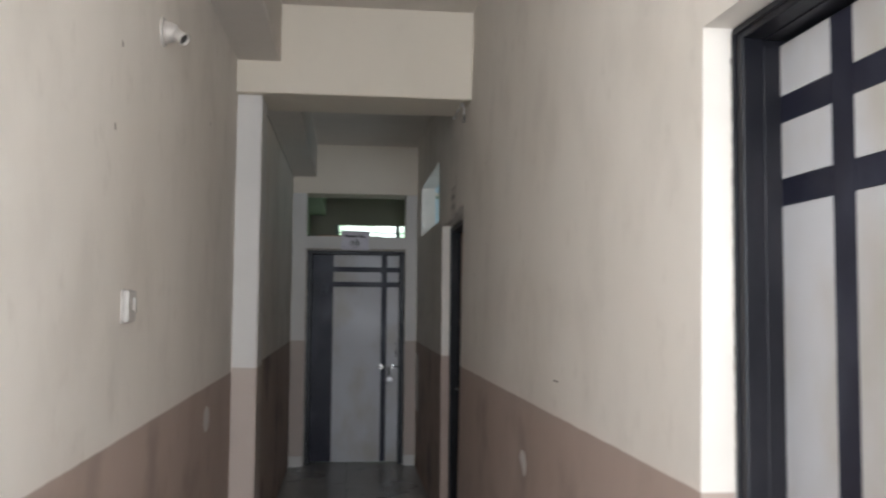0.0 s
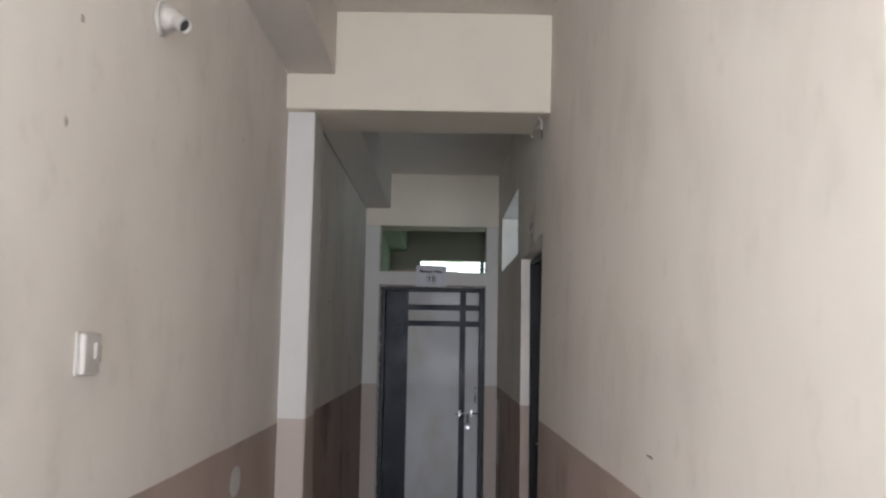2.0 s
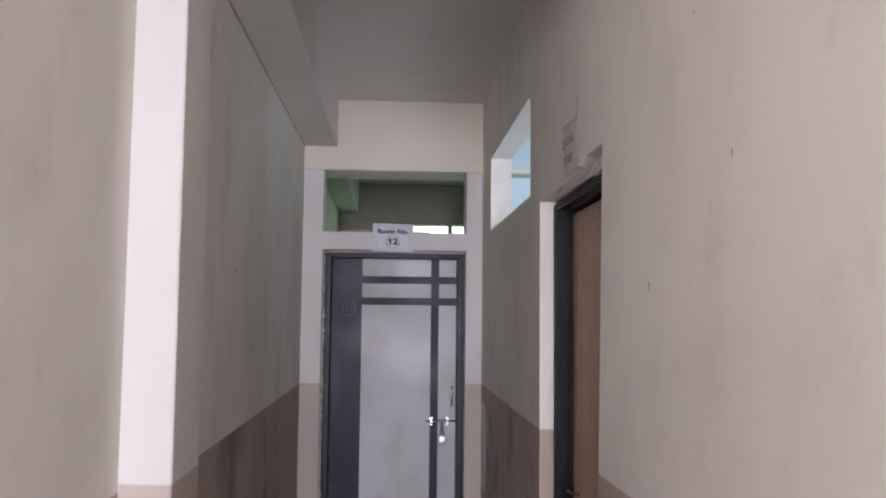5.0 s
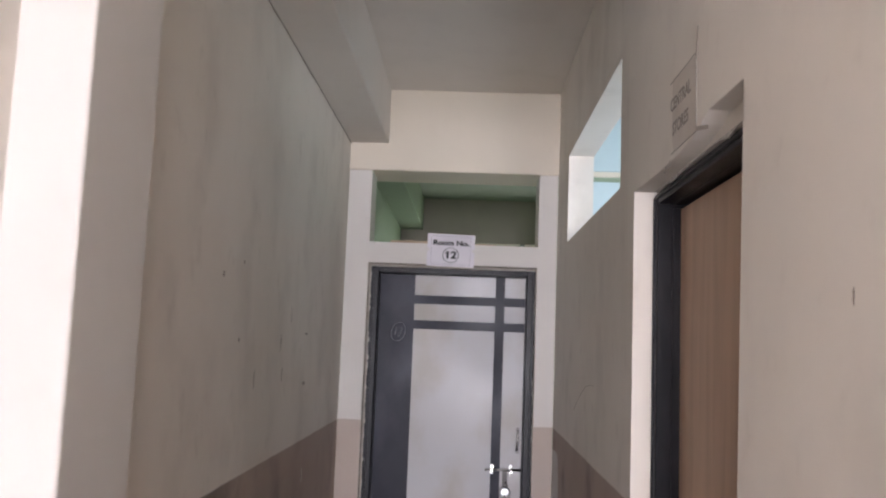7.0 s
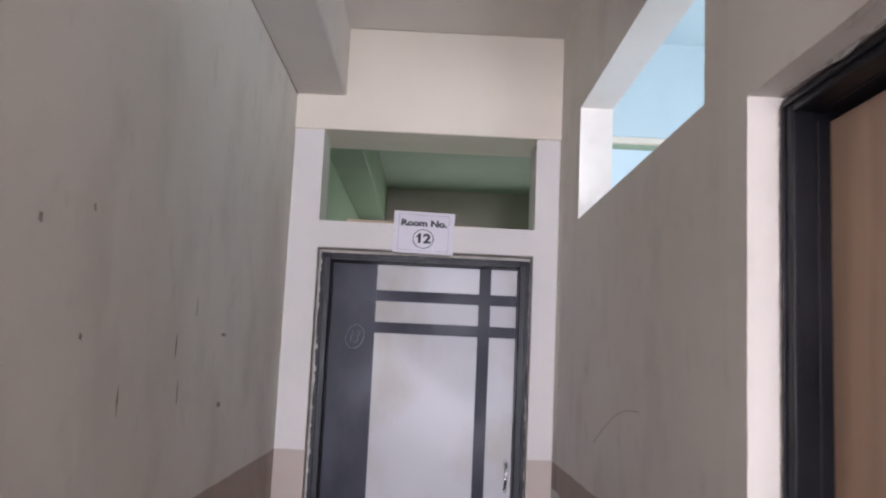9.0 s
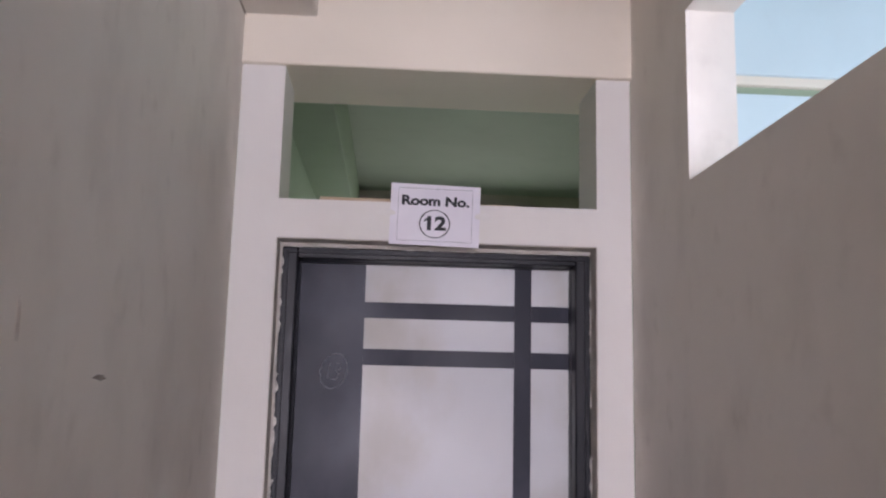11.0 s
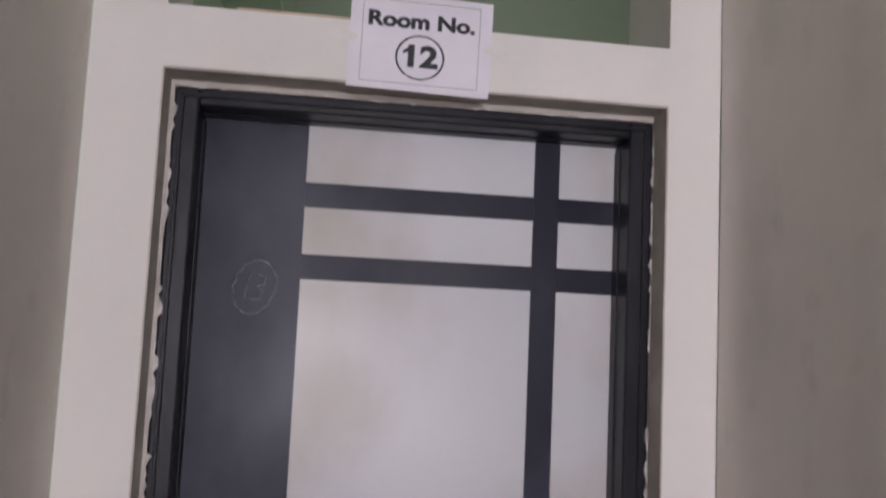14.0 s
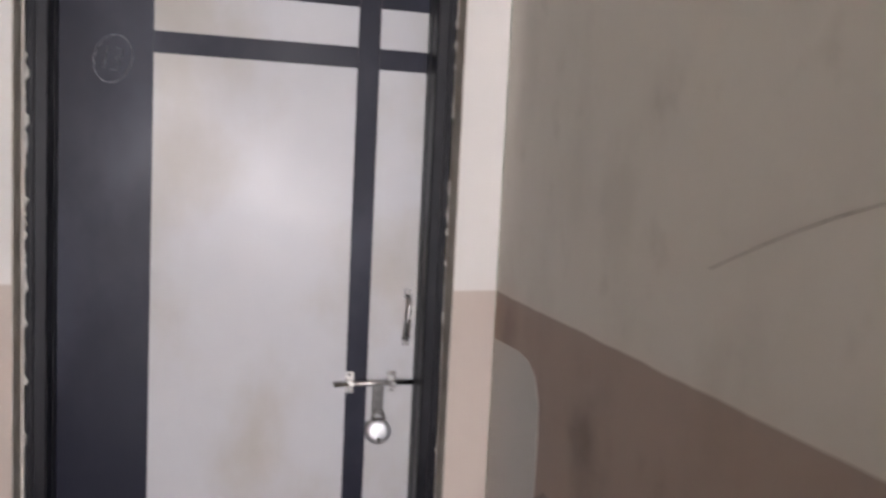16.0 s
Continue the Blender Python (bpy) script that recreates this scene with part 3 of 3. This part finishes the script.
# ---- fittings ----
def wall_switch():
    s = thing("wall_switch", "aged white plastic switch box on the stained wall", "switch")
    s.matrix_basis = on_left(XL, -5.835, 1.577)
    part("back_box", boxes(((-0.050, -0.006, -0.050), (0.052, 0, 0.050)), bevel=0.002), M_WHITE, s, "white surface box")
    part("cover", boxes(((-0.047, -0.022, -0.048), (0.050, -0.005, 0.048)), bevel=0.008), M_WHITE, s, "raised rounded cover")
    part("rocker", boxes(((0.000, -0.029, -0.012), (0.022, -0.023, 0.026)), bevel=0.002), M_WHITE, s, "small rocker key")
    part("slot", boxes(((0.026, -0.0255, -0.020), (0.038, -0.0235, 0.018)), bevel=0.0005), M_OLDTAPE, s, "worn slot")
    return s


def lamp_holder():
    s = thing("lamp_holder", "empty white angled batten lamp holder on the wall", "lamp holder")
    s.matrix_basis = on_left(XL, -5.445, 2.527)
    out = pose(0, 0, 0, 90, 0, 0)
    part("base", lathe([(0.052, 0), (0.052, 0.006), (0.047, 0.010), (0.040, 0.011)], out, 32), M_WHITE, s, "round white base plate", True)
    part("neck", lathe([(0.040, 0.008), (0.038, 0.022), (0.030, 0.042), (0.024, 0.052)], pose(0, 0, 0, 90, 0, 0), 28), M_WHITE, s, "domed white neck", True)
    tip = pose(0.0, -0.034, 0.0, 121, 0, -30)
    part("socket", lathe([(0.025, 0), (0.021, 0.030), (0.022, 0.062), (0.024, 0.064), (0.019, 0.0645), (0.018, 0.050)], tip, 28), M_WHITE, s, "angled white socket sleeve", True)
    part("contact", lathe([(0.0178, 0.0), (0.0178, 0.002)], tip @ pose(0, 0, 0.052), 20), M_HOLE, s, "dark socket mouth")
    return s


wall_switch()
lamp_holder()


def cable():
    s = thing("cable", "clipped white cable under the cross beam", "cable")
    y0, y1 = -3.06, -3.43
    part("run", tube([(-0.010, y0, 2.790), (-0.012, (y0 + y1) / 2, 2.792), (-0.010, y1, 2.790), (-0.008, y1 - 0.03, 2.77), (-0.008, y1 - 0.06, 2.71)], 0.006), M_WIRE, s, "thin white cable", True)
    part("bare_end", tube([(-0.008, y1 - 0.06, 2.712), (-0.009, y1 - 0.062, 2.665)], 0.004), M_HOLE, s, "dark stripped end", True)
    for y in (y0 + 0.03, (y0 + y1) / 2, y1 + 0.02):
        part("clip", boxes(((-0.020, y - 0.006, 2.782), (-0.001, y + 0.006, 2.799)), bevel=0.002), M_WHITE, s, "white plastic clip")
    return s


cable()

strip = thing("wooden_strip", "raw pine strip lying on the transom sill", "wood strip")
strip.matrix_basis = pose(-0.865, 0.045, 2.2375)
part("strip", boxes(((-0.105, -0.012, 0), (0.115, 0.012, 0.016)), bevel=0.002), M_STICK, strip)
strip_b = thing("wooden_strip", "short raw pine strip lying on the transom sill", "wood strip")
strip_b.matrix_basis = pose(-0.42, 0.05, 2.2375)
part("strip", boxes(((-0.06, -0.010, 0), (0.06, 0.010, 0.010)), bevel=0.002), M_STICK, strip_b)


# ---- bare patches, scuffs and cracks on the plaster ----
def patch(name, outline, m, mat, label):
    return tagged(part(name, plate(outline, 0.0007, m), mat), label, "wall patch", kind="structure")


patch("wall_patch_1", blob(0.085, 0.062, 21, 24, 0.06), on_left(XL, -4.29, 1.038), M_PATCH, "pale oval patch left bare in the dado")
patch("wall_patch_2", blob(0.065, 0.050, 22, 24, 0.06), on_right(-5.07, 0.96), M_PATCH, "pale oval patch left bare in the dado")
arch = [(0.0, -0.5), (0.325, -0.5), (0.325, -0.10), (0.318, -0.03), (0.29, 0.02), (0.245, 0.045), (0.18, 0.052), (0.0, 0.045)]
patch("wall_patch_3", arch, on_right(0.0, 1.05), M_PATCH, "pale whitewashed patch with a rounded top on the dado")
patch("wall_patch_5", blob(0.008, 0.035, 23, 16, 0.25), on_left(XR_L, -1.017, 1.054), M_PATCH, "small pale chip in the dado")
patch("wall_patch_4", [(-0.22, -0.5), (0.12, -0.5), (0.10, -0.20), (0.02, -0.06), (-0.10, 0.03), (-0.17, 0.05), (-0.22, 0.02)], on_right(-0.55, 0.80), M_SCUFF_SHADE, "dark bare patch rubbed through the dado")
for k, (y, z, rx, rz) in enumerate(((-1.083, 1.683, 0.030, 0.005), (-1.085, 1.464, 0.024, 0.008), (-1.593, 1.645, 0.006, 0.035), (-2.421, 1.844, 0.008, 0.009), (-2.211, 1.65, 0.007, 0.008), (-1.987, 1.52, 0.005, 0.03), (-1.03, 1.06, 0.006, 0.025), (-1.55, 1.52, 0.004, 0.03), (-1.42, 1.75, 0.003, 0.03), (-2.2, 1.90, 0.005, 0.007))):
    patch("wall_scuff_%d" % (k + 1), blob(rx, rz, 40 + k, 14, 0.35), on_left(XR_L, y, z), M_SCUFF_SHADE, "brown scuff on the plaster")
for k, (y, z, rx, rz) in enumerate(((-4.25, 1.98, 0.004, 0.012), (-5.55, 1.33, 0.05, 0.003), (-4.05, 2.32, 0.004, 0.014), (-3.75, 1.75, 0.003, 0.012))):
    patch("wall_scuff_%d" % (k + 11), blob(rx, rz, 60 + k, 12, 0.35), on_right(y, z), M_SCUFF_SHADE, "small brown scuff on the plaster")
for k, (y, z) in enumerate(((-5.95, 2.33), (-6.0, 2.08), (-4.4, 2.42))):
    patch("wall_scuff_%d" % (k + 15), blob(0.008, 0.010, 80 + k, 12, 0.35), on_left(XL, y, z), M_SCUFF_SHADE, "small nail mark in the plaster")
crack = tube([(-0.0003, -0.93 - 0.06 * k, 1.385 + 0.135 * math.sin(min(1.0, k / 9) * math.pi / 2)) for k in range(11)], 0.0009, 5)
structure("wall_crack", crack, M_SCUFF_SHADE, "thin curved scratch across the plaster", "wall")

# Dark tube painted in for the shadow gap along the wall and beam joint.
rnd = random.Random(9)
gap = [(XR_L + 0.001, BEAM[1] - 0.0 + 0.1 * k, 2.818 + rnd.uniform(-0.003, 0.003)) for k in range(31)]
structure("wall_crack_2", tube(gap, 0.004, 5), M_SCUFF_SHADE, "crack between wall and side beam, its shadow gap drawn dark", "wall")

# ---- floor slabs ----
slab_meshes = {}


def slab(x0, x1, y0, y1, parent):
    key = (round(x1 - x0, 3), round(y1 - y0, 3))
    if key not in slab_meshes:
        bm = boxes(((0, 0, -0.02), (key[0], key[1], 0)), bevel=0.002)
        me = bpy.data.meshes.new("slab")
        bm.to_mesh(me)
        bm.free()
        me.materials.append(M_FLOOR)
        slab_meshes[key] = me
    ob = new("slab", slab_meshes[key])
    ob.location = (x0, y0, 0)
    ob.parent = parent


floor = bpy.data.objects["floor"]
for i in range(2):
    for j in range(22):
        xa = XL + 0.002 + i * 0.668
        ya = -13.0 + j * 0.61
        slab(xa, xa + 0.664, ya, ya + 0.606, floor)
